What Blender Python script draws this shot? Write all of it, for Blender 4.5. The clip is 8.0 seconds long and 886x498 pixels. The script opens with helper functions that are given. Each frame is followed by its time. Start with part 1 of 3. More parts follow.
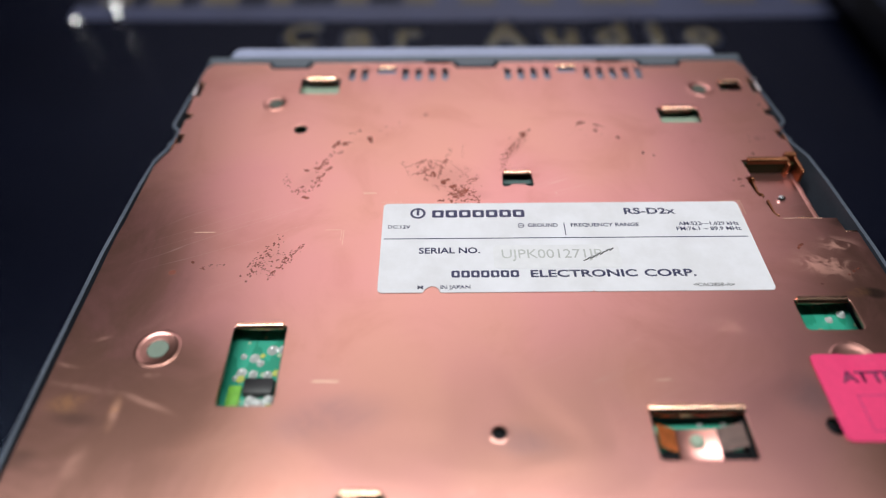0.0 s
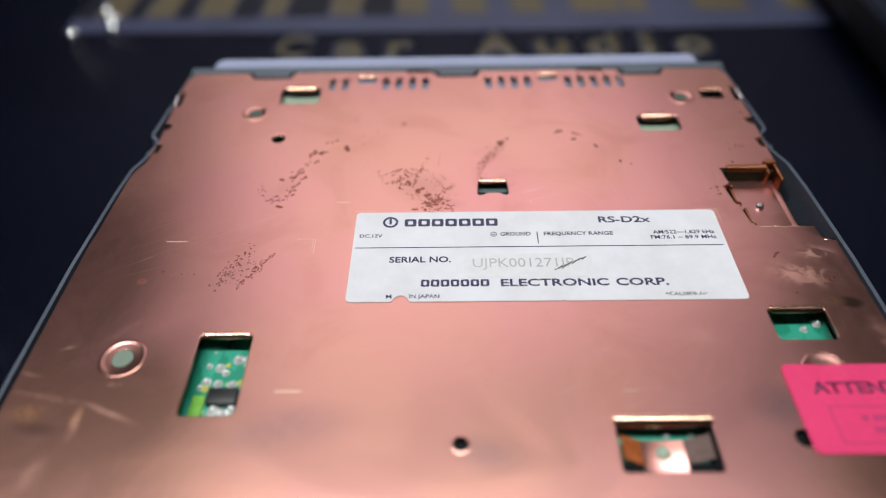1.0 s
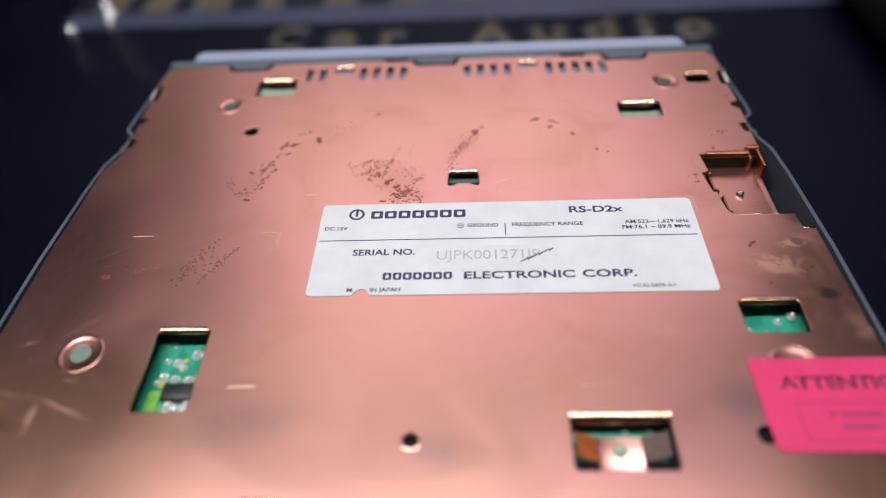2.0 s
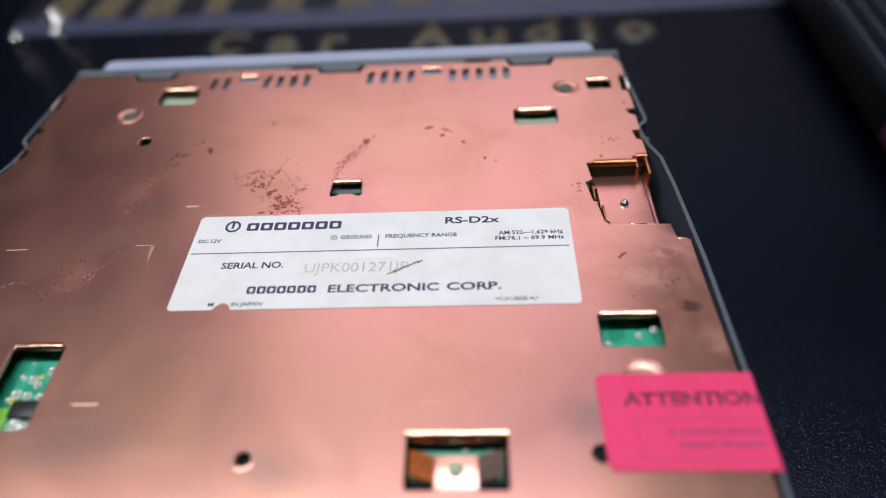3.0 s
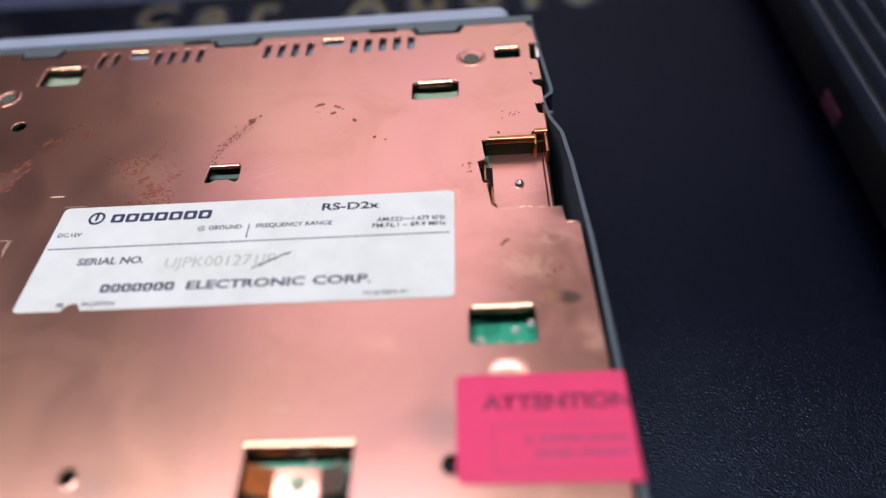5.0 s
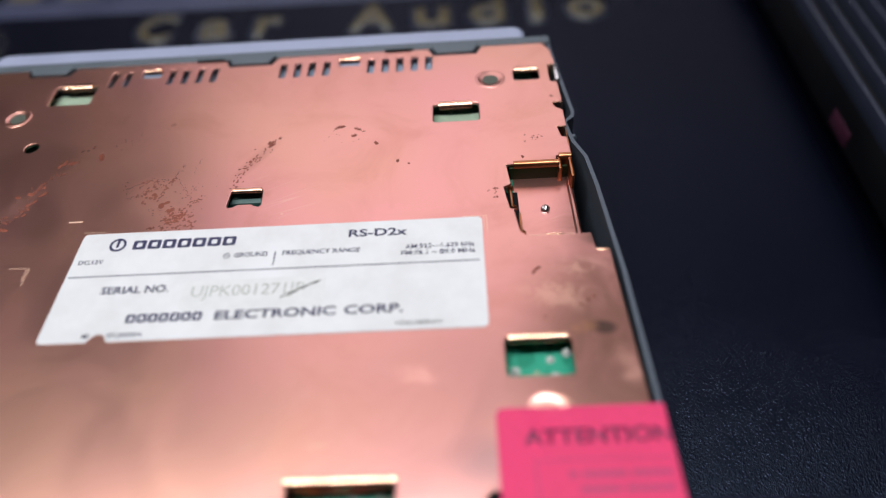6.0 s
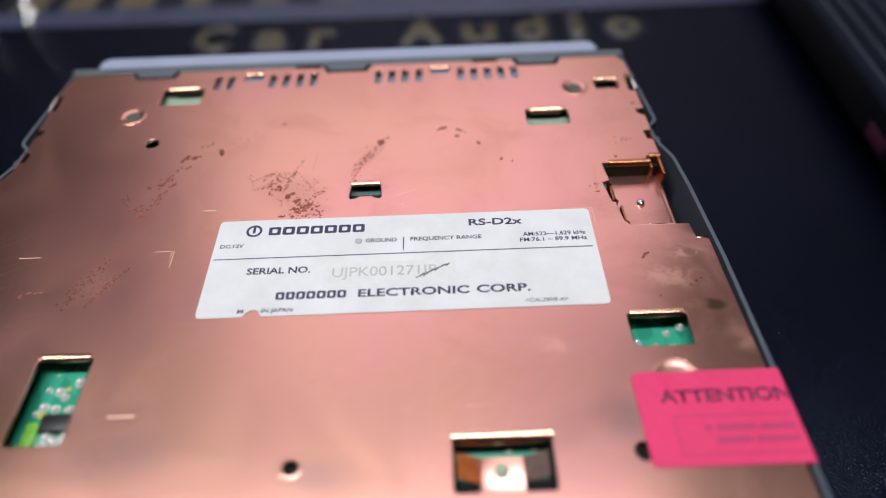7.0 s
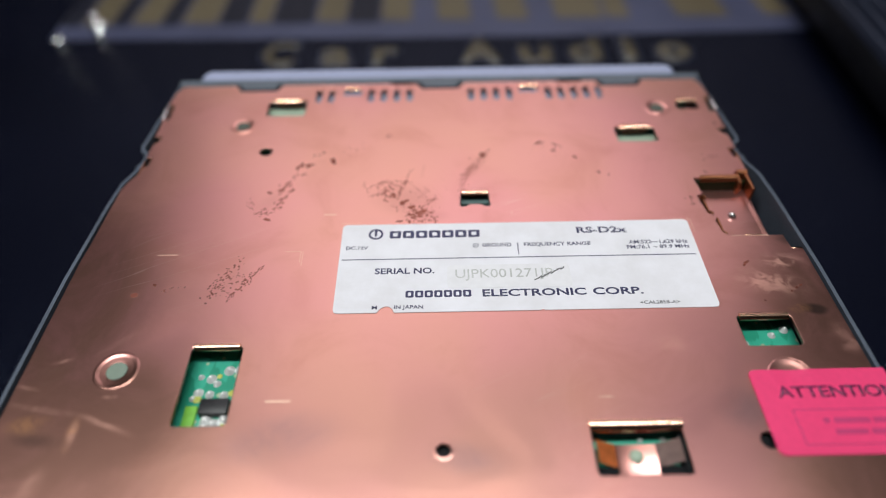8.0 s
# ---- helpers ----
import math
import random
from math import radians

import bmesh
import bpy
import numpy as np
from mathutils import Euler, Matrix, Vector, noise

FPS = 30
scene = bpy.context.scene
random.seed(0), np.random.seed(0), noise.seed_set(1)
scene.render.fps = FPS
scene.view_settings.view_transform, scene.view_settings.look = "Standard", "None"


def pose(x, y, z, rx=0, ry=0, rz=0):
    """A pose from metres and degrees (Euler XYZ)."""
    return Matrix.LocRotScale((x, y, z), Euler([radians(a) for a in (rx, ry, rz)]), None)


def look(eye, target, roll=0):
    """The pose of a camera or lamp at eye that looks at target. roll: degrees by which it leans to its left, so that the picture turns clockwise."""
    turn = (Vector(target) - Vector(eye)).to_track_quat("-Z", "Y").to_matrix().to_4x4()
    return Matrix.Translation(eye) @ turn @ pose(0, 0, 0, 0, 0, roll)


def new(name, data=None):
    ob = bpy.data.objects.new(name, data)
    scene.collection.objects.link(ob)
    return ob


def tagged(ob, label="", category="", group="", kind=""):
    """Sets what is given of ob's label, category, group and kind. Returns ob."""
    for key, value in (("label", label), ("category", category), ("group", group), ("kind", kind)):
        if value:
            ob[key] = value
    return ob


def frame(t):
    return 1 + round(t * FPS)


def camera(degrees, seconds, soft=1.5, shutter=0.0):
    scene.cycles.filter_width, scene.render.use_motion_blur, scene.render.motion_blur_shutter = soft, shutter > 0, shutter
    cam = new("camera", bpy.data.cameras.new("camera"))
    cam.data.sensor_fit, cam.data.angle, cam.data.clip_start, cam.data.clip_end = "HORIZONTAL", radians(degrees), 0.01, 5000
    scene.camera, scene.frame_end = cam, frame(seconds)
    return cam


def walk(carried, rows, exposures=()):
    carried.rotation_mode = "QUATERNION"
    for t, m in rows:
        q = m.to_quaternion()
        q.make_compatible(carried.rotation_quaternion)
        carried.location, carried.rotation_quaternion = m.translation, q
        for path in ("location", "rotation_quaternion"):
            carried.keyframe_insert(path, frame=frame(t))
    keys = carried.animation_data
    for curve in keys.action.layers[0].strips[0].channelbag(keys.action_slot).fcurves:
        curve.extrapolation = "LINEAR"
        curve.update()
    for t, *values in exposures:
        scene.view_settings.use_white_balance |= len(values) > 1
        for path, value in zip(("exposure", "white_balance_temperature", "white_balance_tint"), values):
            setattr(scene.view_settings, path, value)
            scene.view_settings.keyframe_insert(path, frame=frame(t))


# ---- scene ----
cam = camera(68.0, 8.0, soft=1.1)
PATH = [
    (0, (-0.01106, -0.18253, 0.15993), (-0.00934, 0.15959, -0.20469), -0.25),
    (0.5, (-0.00865, -0.18320, 0.16014), (-0.00971, 0.16226, -0.20132), -0.66),
    (1, (-0.00219, -0.18217, 0.15890), (-0.00784, 0.16581, -0.20010), -1.22),
    (1.2, (0.00092, -0.18054, 0.15976), (-0.00640, 0.16391, -0.20259), -1.42),
    (2.3, (0.01874, -0.17911, 0.15598), (-0.00905, 0.16276, -0.20782), -4.55),
    (2.5, (0.02565, -0.17710, 0.15630), (-0.00166, 0.16425, -0.20803), -4.52),
    (3, (0.04137, -0.17574, 0.15574), (0.01246, 0.16622, -0.20790), -4.88),
    (3.5, (0.05186, -0.17421, 0.15368), (0.01477, 0.16657, -0.21031), -6.19),
    (4, (0.06409, -0.17173, 0.15030), (0.02462, 0.16577, -0.21649), -6.78),
    (4.2, (0.06567, -0.17123, 0.14870), (0.02683, 0.16460, -0.21969), -6.92),
    (5.3, (0.06733, -0.16202, 0.14905), (0.03912, 0.16075, -0.23177), -6.26),
    (5.5, (0.06615, -0.16063, 0.14931), (0.03892, 0.16240, -0.23135), -6.09),
    (6, (0.05818, -0.16085, 0.15222), (0.03975, 0.16521, -0.22639), -5.06),
    (6.5, (0.04441, -0.16894, 0.15580), (0.03665, 0.16208, -0.21885), -3.54),
    (7, (0.02745, -0.17436, 0.15929), (0.02638, 0.16135, -0.21124), -2.30),
    (7.5, (0.01366, -0.17714, 0.16232), (0.01332, 0.16343, -0.20375), -1.58),
    (8, (-0.00074, -0.18330, 0.16514), (0.00169, 0.16263, -0.19587), -0.74),
]
walk(cam, [(t, look(eye, target, roll)) for t, eye, target, roll in PATH],
     exposures=[(0, -0.15), (1, -0.15), (2.5, -0.13), (3.5, -0.09), (5.5, -0.06), (6.5, -0.09), (8, -0.16)])
cam.data.dof.use_dof = True
cam.data.dof.focus_distance = 0.151
cam.data.dof.aperture_fstop = 4.8

# ---- light: a dim room with two lamps over the bench ----
world = bpy.data.worlds.new("room_light")
scene.world = world
world.use_nodes = True
world.node_tree.nodes["Background"].inputs[0].default_value = (0.55, 0.62, 0.85, 1)
world.node_tree.nodes["Background"].inputs[1].default_value = 0.01


def area_lamp(name, place, w, h, watts, colour):
    """A flat lamp facing down; place as pose() takes it."""
    data = bpy.data.lights.new(name, "AREA")
    data.shape, data.size, data.size_y = "RECTANGLE", w, h
    data.energy, data.color = watts, colour
    ob = new(name, data)
    ob.matrix_world = pose(*place)
    return ob


# unseen lamps set by the plate's highlights: broad soft panel ahead, bright strip straight overhead
area_lamp("ceiling_panel", (0.02, 0.93, 0.85, 0, 0, 18), 0.98, 1.0, 4.0, (1.0, 0.905, 0.95))
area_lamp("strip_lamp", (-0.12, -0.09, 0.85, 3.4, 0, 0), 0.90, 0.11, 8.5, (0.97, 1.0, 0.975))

MM = 0.001


# ---- materials ----
class Nodes:
    """Short hands for building one node material."""

    def __init__(self, name):
        self.mat = bpy.data.materials.new(name)
        self.mat.use_nodes = True
        self.tree = self.mat.node_tree
        self.bsdf = self.tree.nodes["Principled BSDF"]
        self.coord = self.tree.nodes.new("ShaderNodeTexCoord").outputs["Object"]

    def put(self, socket, value):
        if isinstance(value, bpy.types.NodeSocket):
            self.tree.links.new(value, socket)
        elif isinstance(value, (tuple, list)) and len(value) == 3 and socket.type == "RGBA":
            socket.default_value = (*value, 1)
        else:
            socket.default_value = value

    def set(self, **kw):
        for key, value in kw.items():
            self.put(self.bsdf.inputs[key.replace("_", " ")], value)
        return self

    def math(self, op, a, b=0.0, clamp=False):
        n = self.tree.nodes.new("ShaderNodeMath")
        n.operation, n.use_clamp = op, clamp
        self.put(n.inputs[0], a)
        self.put(n.inputs[1], b)
        return n.outputs[0]

    def mapping(self, loc=(0, 0, 0), rot=0.0, scale=(1, 1, 1), vec=None, kind="TEXTURE"):
        n = self.tree.nodes.new("ShaderNodeMapping")
        n.vector_type = kind
        self.put(n.inputs[0], vec or self.coord)
        n.inputs["Location"].default_value = loc
        n.inputs["Rotation"].default_value = (0, 0, radians(rot))
        n.inputs["Scale"].default_value = scale
        return n.outputs[0]

    def noise(self, scale, detail=3.0, rough=0.55, vec=None, distort=0.0):
        n = self.tree.nodes.new("ShaderNodeTexNoise")
        self.put(n.inputs["Vector"], vec or self.coord)
        n.inputs["Scale"].default_value = scale
        n.inputs["Detail"].default_value = detail
        n.inputs["Roughness"].default_value = rough
        n.inputs["Distortion"].default_value = distort
        return n.outputs[0]

    def voronoi(self, scale, feature="F1", vec=None):
        n = self.tree.nodes.new("ShaderNodeTexVoronoi")
        n.feature = feature
        self.put(n.inputs["Vector"], vec or self.coord)
        n.inputs["Scale"].default_value = scale
        return n.outputs["Distance"]

    def ramp(self, value, lo, hi, out_lo=0.0, out_hi=1.0):
        n = self.tree.nodes.new("ShaderNodeMapRange")
        n.interpolation_type = "SMOOTHSTEP"
        for i, v in enumerate((value, lo, hi, out_lo, out_hi)):
            self.put(n.inputs[i], v)
        return n.outputs[0]

    def mix(self, fac, a, b):
        n = self.tree.nodes.new("ShaderNodeMix")
        n.data_type = "RGBA"
        self.put(n.inputs["Factor"], fac)
        self.put(n.inputs["A"], a)
        self.put(n.inputs["B"], b)
        return n.outputs["Result"]

    def bump(self, height, strength=0.3, distance=0.0002):
        n = self.tree.nodes.new("ShaderNodeBump")
        n.inputs["Strength"].default_value = strength
        n.inputs["Distance"].default_value = distance
        self.put(n.inputs["Height"], height)
        self.put(self.bsdf.inputs["Normal"], n.outputs[0])
        return self

    def spot(self, x, y, rx, ry, turn=0.0, soft=0.6):
        """A soft-edged ellipse on the plate, centre and radii in millimetres."""
        v = self.mapping((x * MM, y * MM, 0.05), turn, (rx * MM, ry * MM, 1.0))
        n = self.tree.nodes.new("ShaderNodeVectorMath")
        n.operation = "LENGTH"
        self.put(n.inputs[0], v)
        return self.ramp(n.outputs["Value"], 1.0, 1.0 - soft, 0.0, 1.0)

    def most(self, values):
        out = values[0]
        for v in values[1:]:
            out = self.math("MAXIMUM", out, v)
        return out


def narrowed(points):
    """The case draws in a little towards its front: x of plan points past the middle, millimetres."""
    return [(x - math.copysign(2.2 * min(1.0, max(0.0, (y + 80) / 50)), x) if abs(x) > 60 else x, y) for x, y in points]


def plain(name, colour, rough=0.5, metal=0.0, grain=900.0, vary=0.15, relief=0.1, gloss=0.5):
    m = Nodes(name)
    n = m.noise(grain, 4)
    big = m.noise(grain / 22, 3)
    f = m.math("ADD", m.math("MULTIPLY", n, 0.5), m.math("MULTIPLY", big, 0.5))
    dark = tuple(c * (1 - vary) for c in colour)
    light = tuple(min(1, c * (1 + vary)) for c in colour)
    m.set(Base_Color=m.mix(m.ramp(f, 0.3, 0.7), dark, light), Metallic=metal, Specular_IOR_Level=gloss,
          Roughness=m.ramp(big, 0.3, 0.7, rough * 0.85, min(1, rough * 1.15)))
    return m.bump(n, relief, 0.0001).mat


def copper_material():
    m = Nodes("copper_plating")
    fine = m.noise(2600, 5, 0.6)
    rolled = m.noise(900, 3, 0.5, m.mapping(scale=(12, 1, 1)))
    smear = m.noise(45, 5, 0.6, distort=0.8)
    cloud = m.noise(16, 3, 0.5)
    colour = m.mix(m.ramp(cloud, 0.32, 0.68), (0.87, 0.450, 0.355), (0.88, 0.412, 0.395))
    colour = m.mix(m.ramp(smear, 0.45, 0.75, 0.0, 0.35), colour, (0.66, 0.28, 0.20))
    # brown tarnish along the handled sides and rear, with dark reflections painted in
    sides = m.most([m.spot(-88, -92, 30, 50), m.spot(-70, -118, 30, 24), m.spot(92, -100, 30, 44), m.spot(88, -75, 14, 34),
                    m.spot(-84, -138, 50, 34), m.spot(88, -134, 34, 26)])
    tarnish_shade = m.math("MULTIPLY", sides, m.ramp(smear, 0.25, 0.65, 0.5, 1.0))
    colour = m.mix(m.math("MULTIPLY", tarnish_shade, 0.93), colour, (0.30, 0.155, 0.122))
    # corrosion specks in trails where fingers touched the plate
    trails = m.most([m.spot(-62, -84, 5, 1.6, 20), m.math("MULTIPLY", m.spot(-48, -83, 9, 5.0, 45), 0.7)])
    patchy = m.math("MULTIPLY", m.math("SUBTRACT", m.noise(130, 2), 0.5), 0.32)
    specks = m.noise(900, 2.5, 0.6, distort=0.8)
    limit = m.ramp(trails, 0.0, 1.0, 0.76, 0.53)
    marks = m.ramp(m.math("SUBTRACT", m.math("ADD", specks, patchy), limit), 0.0, 0.04)
    marks = m.math("MULTIPLY", marks, m.ramp(trails, 0.02, 0.2))
    vein = m.math("ABSOLUTE", m.math("SUBTRACT", m.noise(170, 2.5, 0.6, distort=1.6), 0.5))
    veined = m.most([m.spot(-15, -26, 3, 6, -20)])
    veins = m.math("MULTIPLY", m.ramp(vein, 0.016, 0.006), m.math("MULTIPLY", veined, m.ramp(patchy, -0.02, 0.06)))
    marks = m.math("MAXIMUM", marks, m.math("MULTIPLY", veins, 0.8))
    haze = m.math("MULTIPLY", m.most([m.spot(-9, -55, 13, 9, -25, 0.9), m.spot(-5, -61, 9, 4, 0, 0.9), m.spot(9, -42, 11, 2.6, 57, 0.9), m.math("MULTIPLY", m.most([m.spot(-44, -54, 8, 4, 60, 0.9), m.spot(-49.5, -82, 8, 5, 55, 0.9)]), 0.5)]), 0.22)
    rings = m.most([m.spot(-70.8, -85.9, 1.3, 1.0, 0, 0.6), m.spot(-15, -27, 0.9, 0.6, 30, 0.6)])
    brown = m.math("MAXIMUM", m.math("MAXIMUM", marks, haze), m.math("MULTIPLY", rings, 0.8))
    colour = m.mix(m.math("MULTIPLY", brown, 0.92), colour, (0.23, 0.055, 0.032))
    # pale rubbed scuffs and a worn corner
    scuffs = m.most([m.spot(75, -85, 12, 6, -12, 0.9), m.spot(80, -79, 8, 4, 0, 0.9), m.math("MULTIPLY", m.spot(48, -102, 8, 3.5, -10, 0.95), 0.4),
                     m.math("MULTIPLY", m.spot(86, -101, 4, 5), 0.5), m.math("MULTIPLY", m.spot(-70, -99, 6, 1.0, 40), 0.3)])
    flake = m.noise(300, 5, 0.68, m.mapping(rot=-18, scale=(1.25, 1, 1)), 1.4)
    pale = m.math("MULTIPLY", scuffs, m.ramp(flake, 0.44, 0.60))
    rubbed = m.most([m.spot(-80.5, -115.0, 10, 1.1, -10, 0.9), m.spot(-72.2, -120.6, 1.3, 4.6, 0, 0.9), m.spot(-67, -118.4, 9, 1.0, -22, 0.95), m.spot(-76, -130.5, 3, 4.5, -15, 0.9), m.spot(-80, -103.6, 3.4, 0.8, 20, 0.9), m.spot(-67.5, -112.4, 2.2, 0.7, 0, 0.9), m.spot(-85.2, -110, 4, 0.8, -14, 0.9)])
    pale = m.math("MAXIMUM", pale, m.math("MULTIPLY", rubbed, m.ramp(m.noise(190, 4, 0.6, distort=0.8), 0.38, 0.62, 0.1, 0.5)))
    colour = m.mix(m.math("MULTIPLY", pale, 0.34), colour, (0.90, 0.55, 0.45))
    smudge = m.most([m.spot(82.4, -93.4, 3.6, 2.0, -8), m.math("MULTIPLY", m.most([m.spot(-79, -121.8, 7, 2.2, -6, 0.95), m.spot(-86, -129.3, 4, 2.8, 0, 0.95)]), 0.5),
                     m.spot(84.5, -71.5, 4, 3, 0, 0.9)])
    colour = m.mix(m.math("MULTIPLY", m.math("MULTIPLY", smudge, m.ramp(smear, 0.25, 0.6, 0.6, 1.0)), 0.9), colour, (0.11, 0.075, 0.065))
    bloom = m.math("MULTIPLY", m.most([m.spot(4, -127, 10, 5, -12, 0.95), m.spot(-32, -122, 16, 7, 10, 0.95), m.spot(60, -118, 9, 7, 0, 0.95)]), m.ramp(smear, 0.3, 0.55, 0.25, 0.6))
    colour = m.mix(bloom, colour, (0.42, 0.27, 0.29))
    ochre = m.math("MULTIPLY", m.most([m.spot(-81.4, -118.4, 6, 2.8, 4, 0.8), m.spot(-72.3, -120.5, 1.6, 4.6, 0, 0.8), m.spot(79, -93.2, 3.4, 1.9, 5, 0.8)]), m.ramp(flake, 0.4, 0.6, 0.1, 0.7))
    colour = m.mix(ochre, colour, (0.66, 0.33, 0.18))
    dust = m.math("MULTIPLY", m.ramp(m.voronoi(95), 0.045, 0.02), m.ramp(m.noise(60, 1), 0.52, 0.6))
    scratch = m.noise(60, 1.5, 0.5, m.mapping(rot=24, scale=(9, 0.25, 1)), 0.3)
    scratch = m.math("MULTIPLY", m.ramp(m.math("ABSOLUTE", m.math("SUBTRACT", scratch, 0.5)), 0.006, 0.002), m.ramp(m.noise(22, 2), 0.58, 0.7, 0.0, 0.3))
    colour = m.mix(m.math("MAXIMUM", m.math("MULTIPLY", dust, 0.7), scratch), colour, (0.95, 0.72, 0.60))
    rough = m.math("ADD", m.ramp(smear, 0.3, 0.7, 0.30, 0.345), m.math("MULTIPLY", brown, 0.12))
    rough = m.math("ADD", rough, m.math("MULTIPLY", pale, 0.2))
    m.set(Base_Color=colour, Metallic=m.math("SUBTRACT", 1.0, m.math("MULTIPLY", brown, 0.7)), Roughness=rough)
    height = m.math("ADD", m.math("MULTIPLY", rolled, 0.5), m.math("MULTIPLY", fine, 0.3))
    height = m.math("SUBTRACT", height, m.math("MULTIPLY", marks, 0.8))
    height = m.math("ADD", height, m.math("MULTIPLY", m.noise(28, 2), 1.0))
    return m.bump(height, 0.22, 0.00012).mat


def leather_material():
    m = Nodes("navy_leatherette")
    cells = m.voronoi(2800, vec=m.mapping(scale=(1.0, 1.35, 1.0)))
    wrinkle = m.noise(1500, 4, 0.6, distort=0.6)
    patch = m.noise(12, 3)
    m.set(Base_Color=m.mix(m.ramp(patch, 0.3, 0.7), (0.0022, 0.0028, 0.0074), (0.0030, 0.0038, 0.0098)), Specular_IOR_Level=0.25, Specular_Tint=(0.46, 0.60, 1.0),
          Roughness=m.ramp(wrinkle, 0.3, 0.7, 0.11, 0.17))
    return m.bump(m.math("ADD", cells, m.math("MULTIPLY", wrinkle, 0.8)), 0.6, 0.0002).mat


def board_material():
    m = Nodes("green_circuit_board")
    t = m.noise(260, 2, vec=m.mapping(scale=(1, 3, 1)))
    p = m.voronoi(330)
    colour = m.mix(m.ramp(t, 0.48, 0.52), (0.022, 0.28, 0.18), (0.04, 0.38, 0.26))
    colour = m.mix(m.ramp(p, 0.22, 0.14), colour, (0.35, 0.45, 0.30))
    m.set(Base_Color=colour, Roughness=0.35)
    return m.bump(t, 0.3, 0.0001).mat


def label_material():
    m = Nodes("white_label_film")
    dirt = m.noise(70, 5, 0.65)
    fine = m.noise(1400, 3)
    colour = m.mix(m.ramp(dirt, 0.35, 0.75), (0.79, 0.785, 0.85), (0.70, 0.69, 0.735))
    m.set(Base_Color=colour, Roughness=m.ramp(dirt, 0.3, 0.7, 0.38, 0.5))
    return m.bump(m.math("ADD", fine, m.math("MULTIPLY", m.noise(40, 2), 2.0)), 0.12, 0.0001).mat


COPPER = copper_material()
BRIGHT_COPPER = plain("bright_copper_edge", (0.95, 0.56, 0.40), 0.22, 1.0, 1500, 0.08)
SCRIBE = plain("bare_scribed_copper", (0.95, 0.62, 0.48), 0.5, 0.35, 1500, 0.08)
CORROSION = plain("red_brown_corrosion", (0.26, 0.072, 0.048), 0.45, 0.42, 700, 0.45, 0.3)
DULL_COPPER = plain("dull_copper_fold", (0.55, 0.22, 0.11), 0.33, 1.0, 1500, 0.15)
STEEL = plain("grey_zinc_steel", (0.090, 0.108, 0.145), 0.45, 0.2, 1200, 0.15)
BRIGHT_STEEL = plain("bright_steel", (0.75, 0.76, 0.78), 0.25, 1.0, 1500, 0.06)
CHROME = plain("chrome", (0.9, 0.9, 0.92), 0.10, 1.0, 1500, 0.04, 0.03)
BEZEL = plain("lavender_grey_plastic", (0.33, 0.36, 0.52), 0.42, 0.0, 2200, 0.06)
FLANGE = plain("grey_green_plastic", (0.105, 0.125, 0.155), 0.45, 0.0, 1800, 0.1)
SHELF = plain("blue_grey_moulding", (0.30, 0.38, 0.53), 0.5, 0.0, 1800, 0.1)
BOARD = board_material()
SOLDER = plain("solder", (0.80, 0.82, 0.82), 0.25, 0.35, 2000, 0.1)
CHIP = plain("black_chip_epoxy", (0.015, 0.015, 0.018), 0.45, 0.0, 2500, 0.2)
YELLOW_GREEN = plain("yellow_green_film", (0.16, 0.42, 0.05), 0.4, 0.0, 900, 0.2)
FLUX = plain("yellow_flux", (0.45, 0.48, 0.10), 0.35, 0.0, 1500, 0.25)
PALE_GREEN = plain("pale_green_tone", (0.36, 0.46, 0.36), 0.5, 0.0, 900, 0.12)
CORE_GREEN = plain("dull_green_core", (0.22, 0.28, 0.23), 0.5, 0.0, 900, 0.12)
GREY_GREEN = plain("grey_green_lacquer", (0.085, 0.095, 0.08), 0.6, 0.0, 900, 0.15)
# near black standing in for shade inside holes, slits and windows
DARK = plain("recess_shade_black", (0.008, 0.009, 0.011), 0.6, 0.0, 900, 0.2, gloss=0.15)
LABEL = label_material()
TAPE = plain("clear_tape_strip", (0.74, 0.735, 0.775), 0.3, 0.0, 500, 0.05)
INK = plain("navy_ink", (0.035, 0.035, 0.10), 0.45, 0.0, 3000, 0.2)
GREY_INK = plain("faint_grey_ink", (0.47, 0.48, 0.48), 0.5, 0.0, 3000, 0.15)
PEN = plain("pencil_mark", (0.10, 0.10, 0.11), 0.5, 0.0, 3000, 0.3)
PINK = plain("fluorescent_pink_paper", (0.80, 0.055, 0.180), 0.55, 0.0, 700, 0.06, gloss=0.2)
PINK_INK = plain("purple_black_ink", (0.16, 0.02, 0.08), 0.5, 0.0, 2500, 0.2)
PINK_FAINT = plain("faint_magenta_ink", (0.50, 0.035, 0.15), 0.5, 0.0, 2500, 0.15)
LEATHER = leather_material()
WALL = plain("dark_wall_paint", (0.018, 0.018, 0.022), 0.85, 0.0, 12, 0.1)
# banner colours: reflected sheen in the blue grey, its absence in the dark blue
BAND = plain("blue_grey_sheen", (0.050, 0.056, 0.108), 0.45, 0.0, 700, 0.2, 0.3)
NIGHT = plain("unlit_banner_blue", (0.009, 0.010, 0.019), 0.5, 0.0, 700, 0.2, 0.3, gloss=0.3)
HALO = plain("dark_blue_print", (0.026, 0.030, 0.055), 0.45, 0.0, 700, 0.2, 0.3)
GOLD = plain("gold_print", (0.105, 0.084, 0.050), 0.45, 0.0, 700, 0.2, 0.3)
BLACK_ALLOY = plain("black_anodised_alloy", (0.005, 0.005, 0.007), 0.5, 0.0, 1500, 0.2, gloss=0.3)
# fins lighter than the body, their edge highlights put into the colour
FIN_EDGE = plain("fin_edge_highlight", (0.030, 0.036, 0.062), 0.36, 0.0, 1500, 0.2, gloss=0.5)
